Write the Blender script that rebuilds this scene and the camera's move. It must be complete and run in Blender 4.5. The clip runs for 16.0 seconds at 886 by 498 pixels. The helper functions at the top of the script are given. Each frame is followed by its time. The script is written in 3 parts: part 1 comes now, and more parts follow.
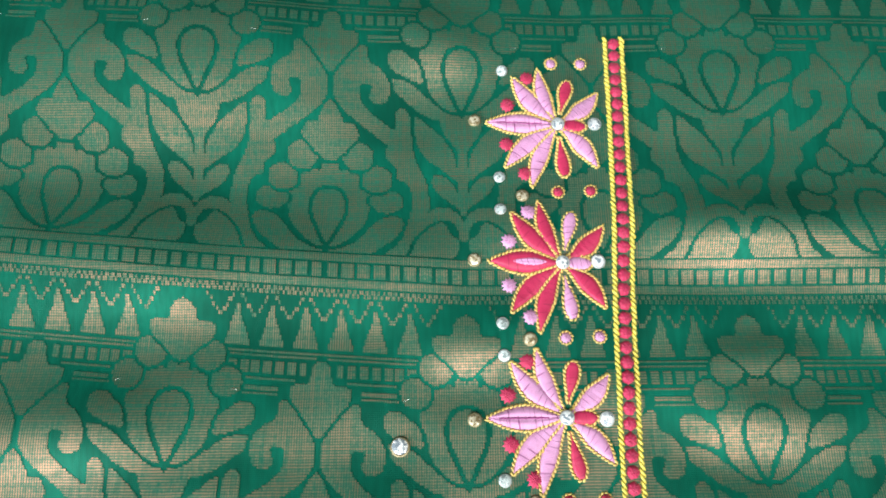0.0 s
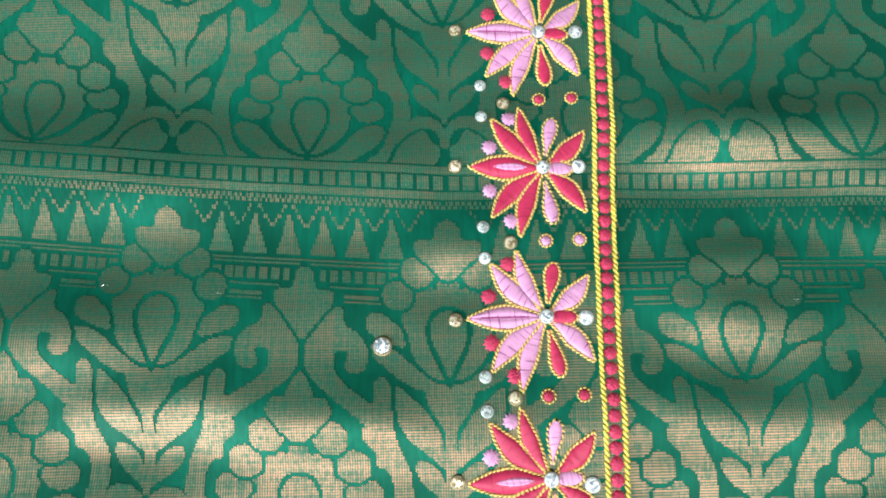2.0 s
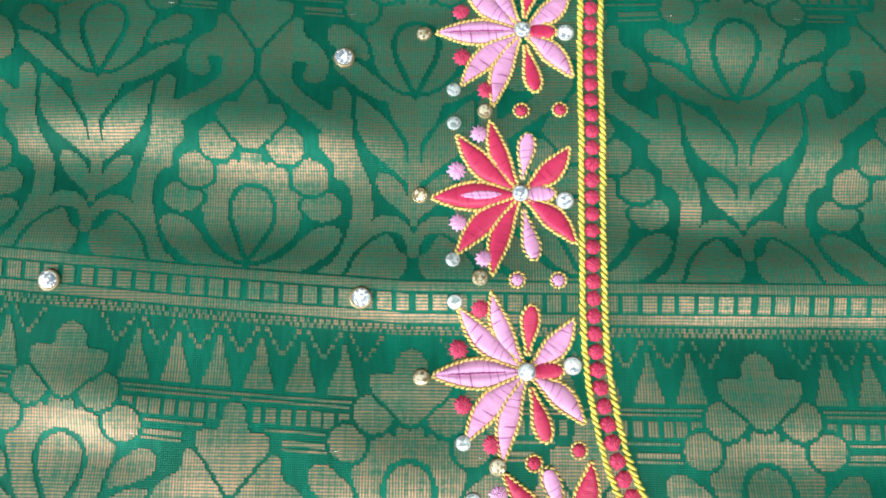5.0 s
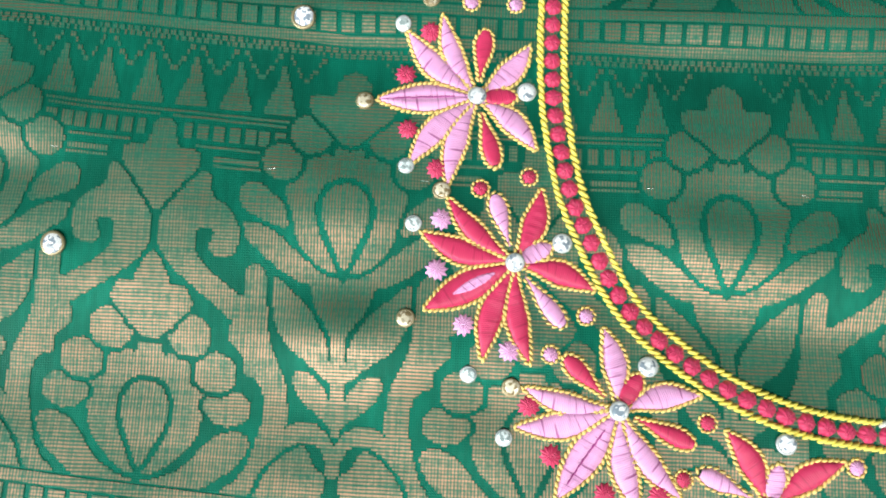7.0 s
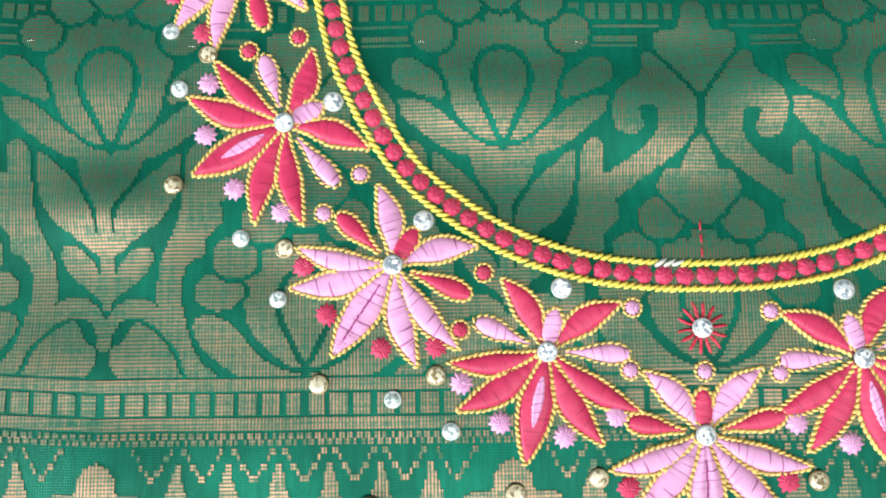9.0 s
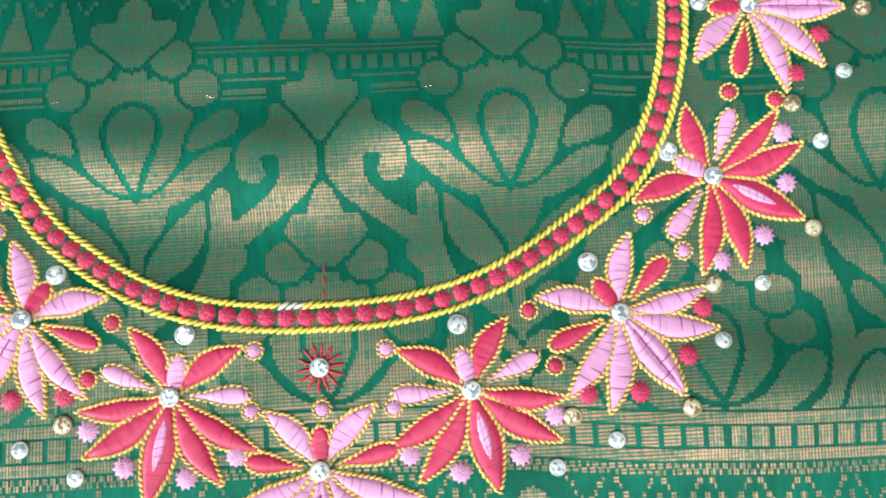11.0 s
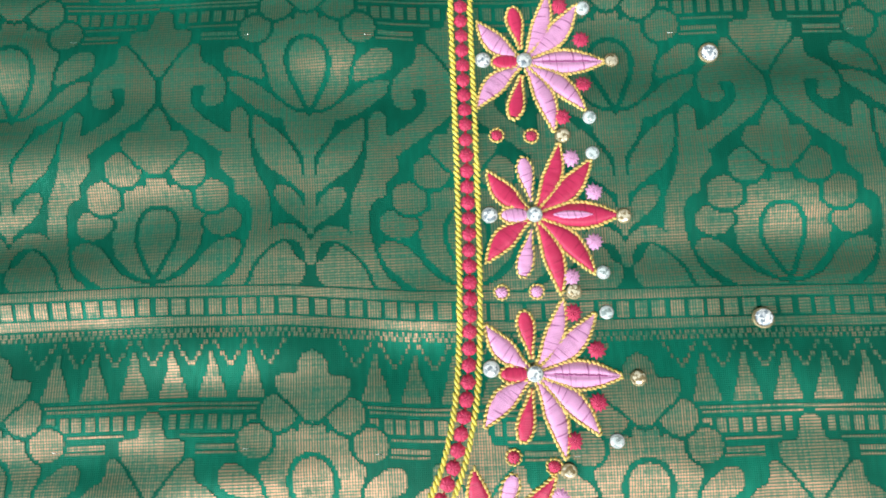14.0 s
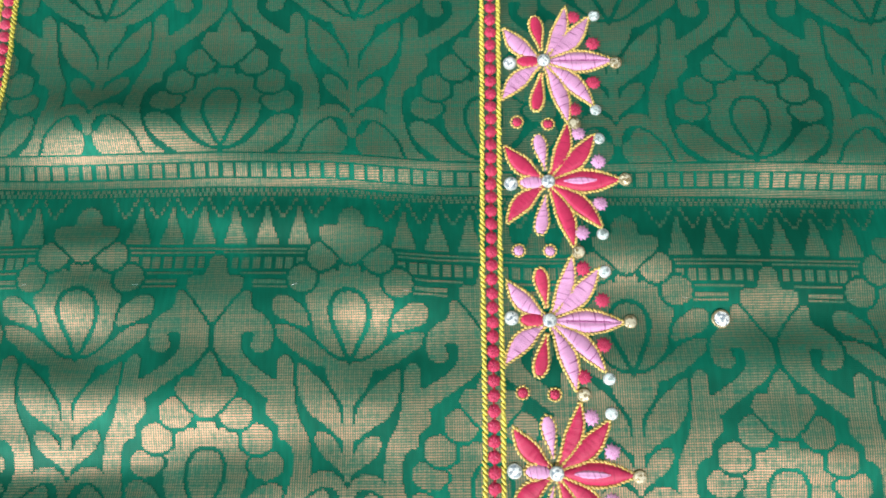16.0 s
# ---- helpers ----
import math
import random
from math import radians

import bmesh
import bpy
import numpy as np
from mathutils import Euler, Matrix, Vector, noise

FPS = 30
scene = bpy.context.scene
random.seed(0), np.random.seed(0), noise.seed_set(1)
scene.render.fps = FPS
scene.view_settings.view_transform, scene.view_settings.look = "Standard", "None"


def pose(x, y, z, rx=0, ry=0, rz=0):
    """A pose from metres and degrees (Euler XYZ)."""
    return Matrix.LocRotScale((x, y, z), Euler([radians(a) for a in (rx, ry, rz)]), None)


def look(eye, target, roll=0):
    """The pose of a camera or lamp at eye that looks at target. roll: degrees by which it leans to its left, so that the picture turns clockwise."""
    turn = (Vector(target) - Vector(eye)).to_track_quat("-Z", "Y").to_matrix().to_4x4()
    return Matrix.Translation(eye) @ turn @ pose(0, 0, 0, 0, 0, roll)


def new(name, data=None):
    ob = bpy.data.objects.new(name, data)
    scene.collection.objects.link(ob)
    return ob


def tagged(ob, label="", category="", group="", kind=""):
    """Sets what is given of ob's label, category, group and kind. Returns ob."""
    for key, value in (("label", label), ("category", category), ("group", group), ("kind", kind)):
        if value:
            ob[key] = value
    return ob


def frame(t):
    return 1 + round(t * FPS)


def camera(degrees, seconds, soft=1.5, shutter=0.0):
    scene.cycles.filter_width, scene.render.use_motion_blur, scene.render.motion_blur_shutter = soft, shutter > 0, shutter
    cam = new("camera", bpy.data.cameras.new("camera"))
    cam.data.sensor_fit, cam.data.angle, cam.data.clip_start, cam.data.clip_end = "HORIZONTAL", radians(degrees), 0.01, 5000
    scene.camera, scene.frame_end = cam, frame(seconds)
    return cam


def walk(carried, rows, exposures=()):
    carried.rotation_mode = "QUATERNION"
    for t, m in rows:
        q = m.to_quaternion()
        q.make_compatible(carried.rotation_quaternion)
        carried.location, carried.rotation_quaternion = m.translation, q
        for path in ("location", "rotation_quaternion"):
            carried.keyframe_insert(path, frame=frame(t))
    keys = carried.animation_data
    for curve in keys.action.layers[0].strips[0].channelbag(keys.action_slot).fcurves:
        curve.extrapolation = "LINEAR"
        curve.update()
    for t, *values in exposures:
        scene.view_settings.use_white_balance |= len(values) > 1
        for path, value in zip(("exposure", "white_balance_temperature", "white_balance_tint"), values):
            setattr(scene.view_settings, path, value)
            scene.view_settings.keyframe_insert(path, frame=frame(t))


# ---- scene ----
cam = camera(71.88, 16.0, soft=1.9)
PATH = [
    (0, -0.10616, 0.14102, 0.14361, 13.846, -0.638, -0.574),
    (0.5, -0.10482, 0.14075, 0.14375, 13.444, -0.624, -0.806),
    (1, -0.10101, 0.13879, 0.14306, 12.847, -0.438, -1.382),
    (1.5, -0.10115, 0.13179, 0.14165, 12.419, -0.286, -1.189),
    (2, -0.10102, 0.12372, 0.14098, 11.814, -0.177, -1.117),
    (2.5, -0.09981, 0.11605, 0.13803, 11.141, 0.023, -1.052),
    (3, -0.09982, 0.10860, 0.13645, 10.704, 0.282, -0.860),
    (3.2, -0.09963, 0.10529, 0.13486, 10.492, 0.390, -0.839),
    (5.3, -0.09080, 0.06335, 0.11701, 8.809, 1.000, 0.817),
    (5.5, -0.09137, 0.05847, 0.11386, 8.458, 1.252, 1.085),
    (6, -0.08928, 0.04475, 0.11051, 7.608, 0.602, 1.979),
    (6.5, -0.08453, 0.03470, 0.10876, 7.921, 0.911, 2.337),
    (7, -0.07918, 0.02453, 0.10699, 7.082, 1.020, 2.357),
    (7.5, -0.07477, 0.01659, 0.10713, 6.691, 1.403, 2.257),
    (8, -0.06629, 0.01339, 0.10693, 6.507, 1.069, 1.443),
    (8.5, -0.05624, 0.00907, 0.10441, 5.993, 1.197, 0.006),
    (9, -0.04269, 0.00317, 0.10198, 5.988, -0.045, -0.917),
    (9.5, -0.02883, 0.00197, 0.10183, 3.790, 0.250, -1.249),
    (10, -0.01261, 0.00129, 0.10378, 3.948, -0.961, -1.867),
    (10.2, -0.00507, 0.00301, 0.10505, 4.440, -1.010, -2.155),
    (12.3, 0.04635, 0.01646, 0.11483, 8.234, 1.875, -4.542),
    (12.5, 0.04814, 0.02224, 0.11789, 8.455, 2.088, -4.550),
    (13, 0.05186, 0.03972, 0.12434, 8.806, 2.084, -3.868),
    (13.5, 0.05970, 0.05176, 0.12442, 9.605, 1.670, -3.181),
    (14, 0.06600, 0.06996, 0.12886, 7.999, 1.394, -2.643),
    (14.5, 0.06654, 0.08322, 0.13404, 8.576, 1.487, -2.322),
    (15, 0.06254, 0.09520, 0.13938, 9.154, 1.975, -1.608),
    (15.5, 0.06111, 0.10708, 0.14486, 9.086, 1.401, -1.403),
    (16, 0.06200, 0.11937, 0.14789, 10.641, 1.600, -0.790),
]
EXPOSURES = [(0, 0.0), (16, 0.0)]
AMBIENT = 0.0
# Added lamps, unseen: one overhead for the gold's shine, one low as fill.
LAMPS = [("overhead_lamp", (0, -.9, 1.4), (0, 0, 0), 2.6, .55, 45, (1, .99, .97)),
         ("low_fill_lamp", (-1.5, -.8, .5), (0, .1, 0), 1.0, .6, 47, (.9, .97, 1))]
SILK_DARK, SILK_LIGHT = (.002, .110, .069), (.004, .228, .145)
GOLD_A, GOLD_B, GOLD_ROUGH, GOLD_COVER, GOLD_METAL = (.44, .262, .16), (.52, .33, .22), .47, .04, .95
PINK_C, RED_C = (.82, .41, .70), (.63, .036, .12)
# waves of the cloth, west to east: middle x, y, reach across, half-width along y, height
FOLDS_FAR_WEST = [(-188, 128, 24, 8.0, 2.67), (-185, 166, 23, 13.9, 3.91), (-180, 96, 27, 5.0, -1.01), (-171, 213, 40, 19.9, 7.55), (-167, 114, 16, 6.3, 2.85),
                  (-167, 116, 33, 8.8, 0.8), (-165, 166, 40, 10.6, 1.41), (-162, 55, 10, 6.0, 2.29), (-145, 92, 23, 5.0, -0.73), (-145, 96, 25, 4.8, 1.02),
                  (-139, 28, 27, 16.1, 2.63), (-129, 110, 16, 6.3, 1.88), (-128, 104, 21, 8.8, 2.29), (-122, 163, 18, 10.1, 1.38), (-108, 66, 13, 4.8, -0.46),
                  (-107, 50, 16, 4.8, 0.9), (-106, 133, 9, 11.4, 0.29), (-106, 224, 10, 9.3, 3.4)]
FOLDS_WEST = [(-102, 51, 13, 6.0, -1.45), (-102, 148, 10, 8.0, 0.38), (-101, 78, 11, 4.8, 1.31), (-100, 39, 14, 5.0, 0.41), (-98, 19, 20, 14.1, 0.74),
              (-98, 26, 7, 5.0, -1.78), (-98, 149, 8, 5.7, 2.08), (-92, -17, 25, 5.7, -0.37), (-72, 7, 5, 4.8, -0.5), (-56, 129, 8, 7.6, -0.87),
              (-46, 64, 25, 5.3, -0.59), (-45, 79, 23, 4.8, 0.78), (-39, 98, 23, 4.8, 1.98), (-38, 111, 23, 6.3, 1.72), (-38, 131, 12, 10.3, 2.01),
              (-37, 106, 30, 7.6, 2.25), (-37, 208, 33, 10.9, 1.25), (-36, 34, 9, 8.7, 1.21)]
FOLDS_MIDDLE = [(-36, 35, 15, 6.6, 1.0), (-36, 157, 29, 5.3, 2.49), (-34, 135, 12, 10.6, 1.58), (-32, 37, 21, 7.0, 0.23), (-29, 148, 15, 4.8, 2.4),
                (-27, 179, 31, 5.5, 1.0), (-26, 172, 30, 6.3, 4.14), (-26, 177, 32, 8.0, 3.51), (-20, 220, 37, 17.3, 1.14), (-14, 160, 21, 5.0, 2.99),
                (-2, 105, 17, 7.1, 1.55), (0, 101, 23, 9.6, -0.35), (0, 166, 38, 4.8, 3.46), (2, 51, 34, 4.8, 1.01), (3, 29, 20, 7.5, 1.99), (5, 77, 37, 4.8, 1.57),
                (11, 153, 21, 5.5, 2.34), (12, 67, 13, 6.5, 2.78)]
FOLDS_EAST = [(13, 89, 40, 4.8, -0.66), (17, 71, 31, 6.0, -0.23), (18, 38, 11, 6.6, 1.97), (18, 87, 39, 5.5, 1.51), (36, 37, 18, 8.7, 1.88),
              (38, 131, 13, 12.3, 0.52), (42, 103, 11, 9.5, 1.2), (44, 130, 10, 7.1, 2.42), (58, 153, 10, 9.6, -1.05), (59, 70, 7, 4.8, 2.06),
              (85, -1, 20, 8.7, -2.08), (103, 141, 9, 6.2, 1.58), (106, 34, 21, 8.7, 2.47), (107, 62, 26, 9.8, -0.95), (110, 9, 16, 8.7, 0.72),
              (123, 186, 16, 17.8, -0.22), (124, 127, 19, 8.3, 1.39), (129, 81, 29, 4.8, -0.73)]
FOLDS_FAR_EAST = [(133, 55, 21, 8.3, 1.49), (134, 124, 31, 6.2, -1.85), (135, 99, 21, 8.2, 0.51), (137, 93, 19, 7.1, 1.81), (147, 163, 21, 6.2, 2.43)]
DRIFT_X = (-230, -200, -170, -143, -115, -100, 0, 30, 57, 80, 130, 170)
DRIFT_Y = (11, 8, 5.3, 3, 1, 0, -.3, -1.2, -3.8, -5, -6, -7.5)
DOTS_P = [(-75.6, 226), (-67.8, 226), (-75.6, 154.8), (-67.6, 155), (-78.2, 83.7), (-70, 83.7), (-56.3, 27), (-62.4, 20.2), (-11.2, 3.6), (-12, -6.6), (.2, -7), (11.6, 2.7), (12.5, -7.4),
          (58.6, 23.5), (65.2, 16.7), (75.6, 78.4), (83.0, 78.2), (76.8, 146.5), (84.4, 146.2)]
DOTS_R = [(-75.5, 190.8), (-67.4, 191), (-77, 119), (-69, 119.2), (-75.4, 48.8), (-66.8, 51.2), (-35.7, 9.8), (-39.8, .4), (36.9, 7.8), (40.7, -2), (76, 45), (84, 43), (76.5, 112.5), (84, 112),
          (77.6, 179.8), (85.4, 179)]
BIG = [(-114.2, 130.8), (-171.8, 83), (-109.2, 79.8), (-150.5, 36), (-122.4, -17.8), (-54.9, -28.1), (48.8, -32), (129, 70.6), (124.4, 129.1)]
EDGE = [(-65.3, 208.8), (-66.8, 173), (-67.4, 136.4), (-68.3, 100), (-67.6, 67), (-60.8, 39.5), (-45.6, 18.8), (-22.9, 7), (24.3, 6.1), (48, 15.7), (64, 34.7), (72.5, 62.7), (74, 95), (74.5, 130),
        (75.5, 163.5), (76.3, 196)]
SILVER = [(-88.5, 223.8), (-89.9, 195), (-90, 186.4), (-90.4, 158.3), (-90.2, 150.8), (-91, 123.5), (-90.9, 116), (-91, 87.7), (-90.6, 79.2), (-88.8, 52.4), (-87, 42), (-76.4, 16.2), (-70, 5.9),
          (-51, -10.7), (-41.6, -15.9), (39.8, -19), (50.2, -15), (70.5, .7), (79, 10.2), (91.8, 35.1), (96.8, 47.5), (97.2, 73.2), (97.2, 81.6), (96.9, 107.5), (96.8, 115.4), (97.3, 140.8),
          (97.3, 150), (98, 174.7), (97.7, 182.6), (98.7, 208.7), (12.8, -33.5), (-13.4, -33.3)]
GOLDEN = [(-95.8, 210.5), (-84.4, 189.9), (-96.7, 173.5), (-84, 154.5), (-97.4, 136.5), (-84.5, 118.7), (-97.8, 101), (-85.6, 84), (-97, 64.5), (-82.3, 48.1), (-87.6, 25.4), (-69, 14.3),
          (-63.1, -8.1), (-43.9, -7), (-31.4, -25.8), (-17.9, -23.7), (17.5, -24.6), (30.2, -28.1), (43, -10.7), (63.4, -10.3), (70.2, 10.4), (88.9, 19.5), (86.8, 42), (102.3, 59.6),
          (90.7, 77.8), (102.5, 93.4), (90.8, 111.8), (103, 128.8), (91.2, 145.7), (103.9, 164), (92.1, 178.9), (103.6, 195.4)]
NECK = [(-58.7, 233.5), (-59.5, 197), (-60.9, 168), (-62.2, 135), (-62.7, 105), (-63.1, 73), (-61, 55), (-57.5, 43.5), (-49.8, 29.7), (-40.8, 21.2), (-29.5, 14.2), (-16.5, 10.1), (.5, 8.7),
        (18.2, 9.9), (33.2, 14.5), (47.5, 23.2), (56.5, 30.5), (62.5, 40.4), (66.5, 53.8), (68.4, 69.4), (69.3, 90), (69.8, 115), (70, 138.8), (70.4, 160), (71.5, 211), (72, 260)]
walk(cam, [(t, pose(*p)) for t, *p in PATH], EXPOSURES)

# ---------------------------------------------------------------- light
world = bpy.data.worlds.new("room_air")
scene.world = world
world.use_nodes = True
world.node_tree.nodes["Background"].inputs[0].default_value = (.85, .93, 1, 1)
world.node_tree.nodes["Background"].inputs[1].default_value = AMBIENT


def lamp(name, eye, target, sx, sy, watts, colour):
    data = bpy.data.lights.new(name, "AREA")
    data.shape, data.size, data.size_y, data.energy, data.color = "RECTANGLE", sx, sy, watts, colour
    ob = new(name, data)
    ob.matrix_world = look(eye, target)
    return ob


for lamp_row in LAMPS:
    lamp(*lamp_row)


# ---------------------------------------------------------------- materials
def shader(name):
    m = bpy.data.materials.new(name)
    m.use_nodes = True
    nt = m.node_tree
    return m, nt, nt.nodes["Principled BSDF"]


def node(nt, kind, **values):
    n = nt.nodes.new(kind)
    for key, value in values.items():
        if key in n.inputs:
            n.inputs[key].default_value = value
    return n


def mixed(nt, factor, a, b):
    n = nt.nodes.new("ShaderNodeMix")
    n.data_type = "RGBA"
    for sock, value in ((n.inputs["Factor"], factor), (n.inputs["A"], a), (n.inputs["B"], b)):
        if isinstance(value, (tuple, float, int)):
            sock.default_value = value if not isinstance(value, tuple) else (*value[:3], 1)
        else:
            nt.links.new(value, sock)
    return n.outputs["Result"]


def threshold(nt, value, low, high):
    n = nt.nodes.new("ShaderNodeMapRange")
    n.interpolation_type = "SMOOTHSTEP"
    nt.links.new(value, n.inputs["Value"])
    n.inputs["From Min"].default_value, n.inputs["From Max"].default_value = low, high
    return n.outputs["Result"]


def math_node(nt, operation, a, b):
    n = nt.nodes.new("ShaderNodeMath")
    n.operation = operation
    for sock, value in zip(n.inputs, (a, b)):
        if isinstance(value, (float, int)):
            sock.default_value = value
        else:
            nt.links.new(value, sock)
    return n.outputs[0]


def threads(nt, axis, pitch, distortion=.6):
    """Rows of threads along one axis, as a wave 0 to 1; pitch in metres."""
    tc = nt.nodes.new("ShaderNodeTexCoord")
    w = node(nt, "ShaderNodeTexWave", Distortion=distortion, Detail=2.0)
    w.inputs["Detail Scale"].default_value = 0.4
    w.bands_direction = axis
    w.inputs["Scale"].default_value = math.pi / (10 * pitch)
    nt.links.new(tc.outputs["Object"], w.inputs["Vector"])
    return w.outputs["Fac"]


def cloud(nt, scale, detail=3.0, coord="Object", stretch=None):
    tc = nt.nodes.new("ShaderNodeTexCoord")
    n = node(nt, "ShaderNodeTexNoise", Scale=scale, Detail=detail)
    if stretch:
        mp = nt.nodes.new("ShaderNodeMapping")
        mp.inputs["Scale"].default_value = stretch
        nt.links.new(tc.outputs[coord], mp.inputs["Vector"])
        nt.links.new(mp.outputs[0], n.inputs["Vector"])
    else:
        nt.links.new(tc.outputs[coord], n.inputs["Vector"])
    return n.outputs["Fac"]


def bump(nt, bsdf, height, strength, distance):
    b = node(nt, "ShaderNodeBump", Strength=strength, Distance=distance)
    nt.links.new(height, b.inputs["Height"])
    nt.links.new(b.outputs[0], bsdf.inputs["Normal"])


def silk():
    m, nt, b = shader("green_silk")
    fine = cloud(nt, 900, 2, stretch=(1, .12, 1))
    broad = cloud(nt, 38, 4)
    c = mixed(nt, fine, SILK_DARK, SILK_LIGHT)
    # broad darker patches painted into the silk stand in for fold shading
    c2 = mixed(nt, threshold(nt, broad, .3, .7), c, mixed(nt, .7, c, (.002, .06, .036)))
    nt.links.new(c2, b.inputs["Base Color"])
    b.inputs["Roughness"].default_value = .4
    b.inputs["Metallic"].default_value = .25
    b.inputs["Specular IOR Level"].default_value = .12
    b.inputs["Sheen Weight"].default_value = .05
    b.inputs["Sheen Tint"].default_value = (.15, .9, .55, 1)
    grid = math_node(nt, "MULTIPLY", threads(nt, "X", .00042), threads(nt, "Y", .00042))
    bump(nt, b, math_node(nt, "ADD", grid, fine), .35, .00012)
    return m


def zari():
    """Gold-copper metal thread floated over the green silk: flat metal strips with silk showing between."""
    m, nt, b = shader("gold_brocade")
    across, along = threads(nt, "X", .00057, 1.3), threads(nt, "Y", .00062, 1.3)
    lean = threshold(nt, cloud(nt, 26, 2), .38, .62)
    upright = math_node(nt, "MULTIPLY", threshold(nt, across, .2, .75), math_node(nt, "ADD", math_node(nt, "MULTIPLY", threshold(nt, along, .15, .7), .35), .65))
    level = math_node(nt, "MULTIPLY", threshold(nt, along, .2, .75), math_node(nt, "ADD", math_node(nt, "MULTIPLY", threshold(nt, across, .15, .7), .35), .65))
    weave = math_node(nt, "ADD", math_node(nt, "MULTIPLY", upright, math_node(nt, "SUBTRACT", 1.0, lean)), math_node(nt, "MULTIPLY", level, lean))
    broad, fine = cloud(nt, 45, 4), cloud(nt, 1400, 2)
    gold = mixed(nt, broad, GOLD_A, GOLD_B)
    warp_thread, weft_thread = cloud(nt, 1700, 1, stretch=(1, .03, 1)), cloud(nt, 1700, 1, stretch=(.03, 1, 1))
    uneven = math_node(nt, "ADD", math_node(nt, "MULTIPLY", threshold(nt, warp_thread, .33, .67), .5), math_node(nt, "MULTIPLY", threshold(nt, weft_thread, .33, .67), .5))
    worn = math_node(nt, "MULTIPLY", threshold(nt, cloud(nt, 120, 3), .35, .65), .22)
    fleck = math_node(nt, "MULTIPLY", threshold(nt, fine, .5, .68), .42)
    cover = math_node(nt, "MULTIPLY", math_node(nt, "ADD", weave, .06), math_node(nt, "ADD", math_node(nt, "ADD", math_node(nt, "ADD", uneven, fleck), worn), GOLD_COVER))
    nt.links.new(gold, b.inputs["Base Color"])
    b.inputs["Metallic"].default_value = GOLD_METAL
    b.inputs["Roughness"].default_value = GOLD_ROUGH
    b.inputs["Specular IOR Level"].default_value = .2
    # silk between the strips, its colour browned for the shade under the threads
    under = node(nt, "ShaderNodeBsdfPrincipled", Roughness=.5)
    under.inputs["Specular IOR Level"].default_value = .15
    nt.links.new(mixed(nt, .16, mixed(nt, fine, SILK_DARK, SILK_LIGHT), (.07, .05, .026)), under.inputs["Base Color"])
    blend = nt.nodes.new("ShaderNodeMixShader")
    nt.links.new(cover, blend.inputs[0])
    nt.links.new(under.outputs[0], blend.inputs[1])
    nt.links.new(b.outputs[0], blend.inputs[2])
    nt.links.new(blend.outputs[0], nt.nodes["Material Output"].inputs["Surface"])
    bump(nt, b, math_node(nt, "ADD", weave, math_node(nt, "MULTIPLY", fine, .5)), .06, .00003)
    return m


def thread(name, colour, dark, streaks, pitch=.44, rough=.42, relief=.32):
    """Satin stitch: stitches lie across, one every pitch millimetres of the U coordinate."""
    m, nt, b = shader(name)
    tc = nt.nodes.new("ShaderNodeTexCoord")
    w = node(nt, "ShaderNodeTexWave", Distortion=1.2, Detail=2.0, Scale=math.pi / (10 * pitch))
    w.bands_direction = "X"
    nt.links.new(tc.outputs["UV"], w.inputs["Vector"])
    gaps = cloud(nt, 1.0, 2, "UV", (1.9, .12, 1))
    hue = cloud(nt, .35, 2, "UV")
    c = mixed(nt, hue, tuple(v * .88 for v in colour), tuple(min(1, v * 1.12) for v in colour))
    # shade between stitches and in sparse gaps, painted in as the dark colour
    c = mixed(nt, math_node(nt, "MULTIPLY", threshold(nt, w.outputs["Fac"], .4, 0), .3), c, dark)
    c = mixed(nt, math_node(nt, "MULTIPLY", threshold(nt, gaps, .57, .64), streaks), c, dark)
    nt.links.new(c, b.inputs["Base Color"])
    b.inputs["Roughness"].default_value = rough
    b.inputs["Specular IOR Level"].default_value = .4
    b.inputs["Sheen Weight"].default_value = .15
    bump(nt, b, w.outputs["Fac"], relief, .00016)
    return m


def cord(name, colour, dark):
    """Twisted thread of single stitches."""
    m, nt, b = shader(name)
    geo = nt.nodes.new("ShaderNodeNewGeometry")
    c = mixed(nt, geo.outputs["Random Per Island"], tuple(v * .78 for v in colour), colour)
    fibre = cloud(nt, 2600, 2)
    c = mixed(nt, threshold(nt, fibre, .55, .8), c, dark)
    nt.links.new(c, b.inputs["Base Color"])
    b.inputs["Roughness"].default_value = .5
    bump(nt, b, fibre, .4, .0001)
    return m


def metal(name, colour, rough, metallic=1.0):
    m, nt, b = shader(name)
    n = cloud(nt, 700, 3)
    nt.links.new(mixed(nt, n, tuple(v * .7 for v in colour), colour), b.inputs["Base Color"])
    b.inputs["Metallic"].default_value, b.inputs["Roughness"].default_value = metallic, rough
    return m


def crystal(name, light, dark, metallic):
    """Cut stone: small bumped facets, their bright and dark reflections painted into the colour."""
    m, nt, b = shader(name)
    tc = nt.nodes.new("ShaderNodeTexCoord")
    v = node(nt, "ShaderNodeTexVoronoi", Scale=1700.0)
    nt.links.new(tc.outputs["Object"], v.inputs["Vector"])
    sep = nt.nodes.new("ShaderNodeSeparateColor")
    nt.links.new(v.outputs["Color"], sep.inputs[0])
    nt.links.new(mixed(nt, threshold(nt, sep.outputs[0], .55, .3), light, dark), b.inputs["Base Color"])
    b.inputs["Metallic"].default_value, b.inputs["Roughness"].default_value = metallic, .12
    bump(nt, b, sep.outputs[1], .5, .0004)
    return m


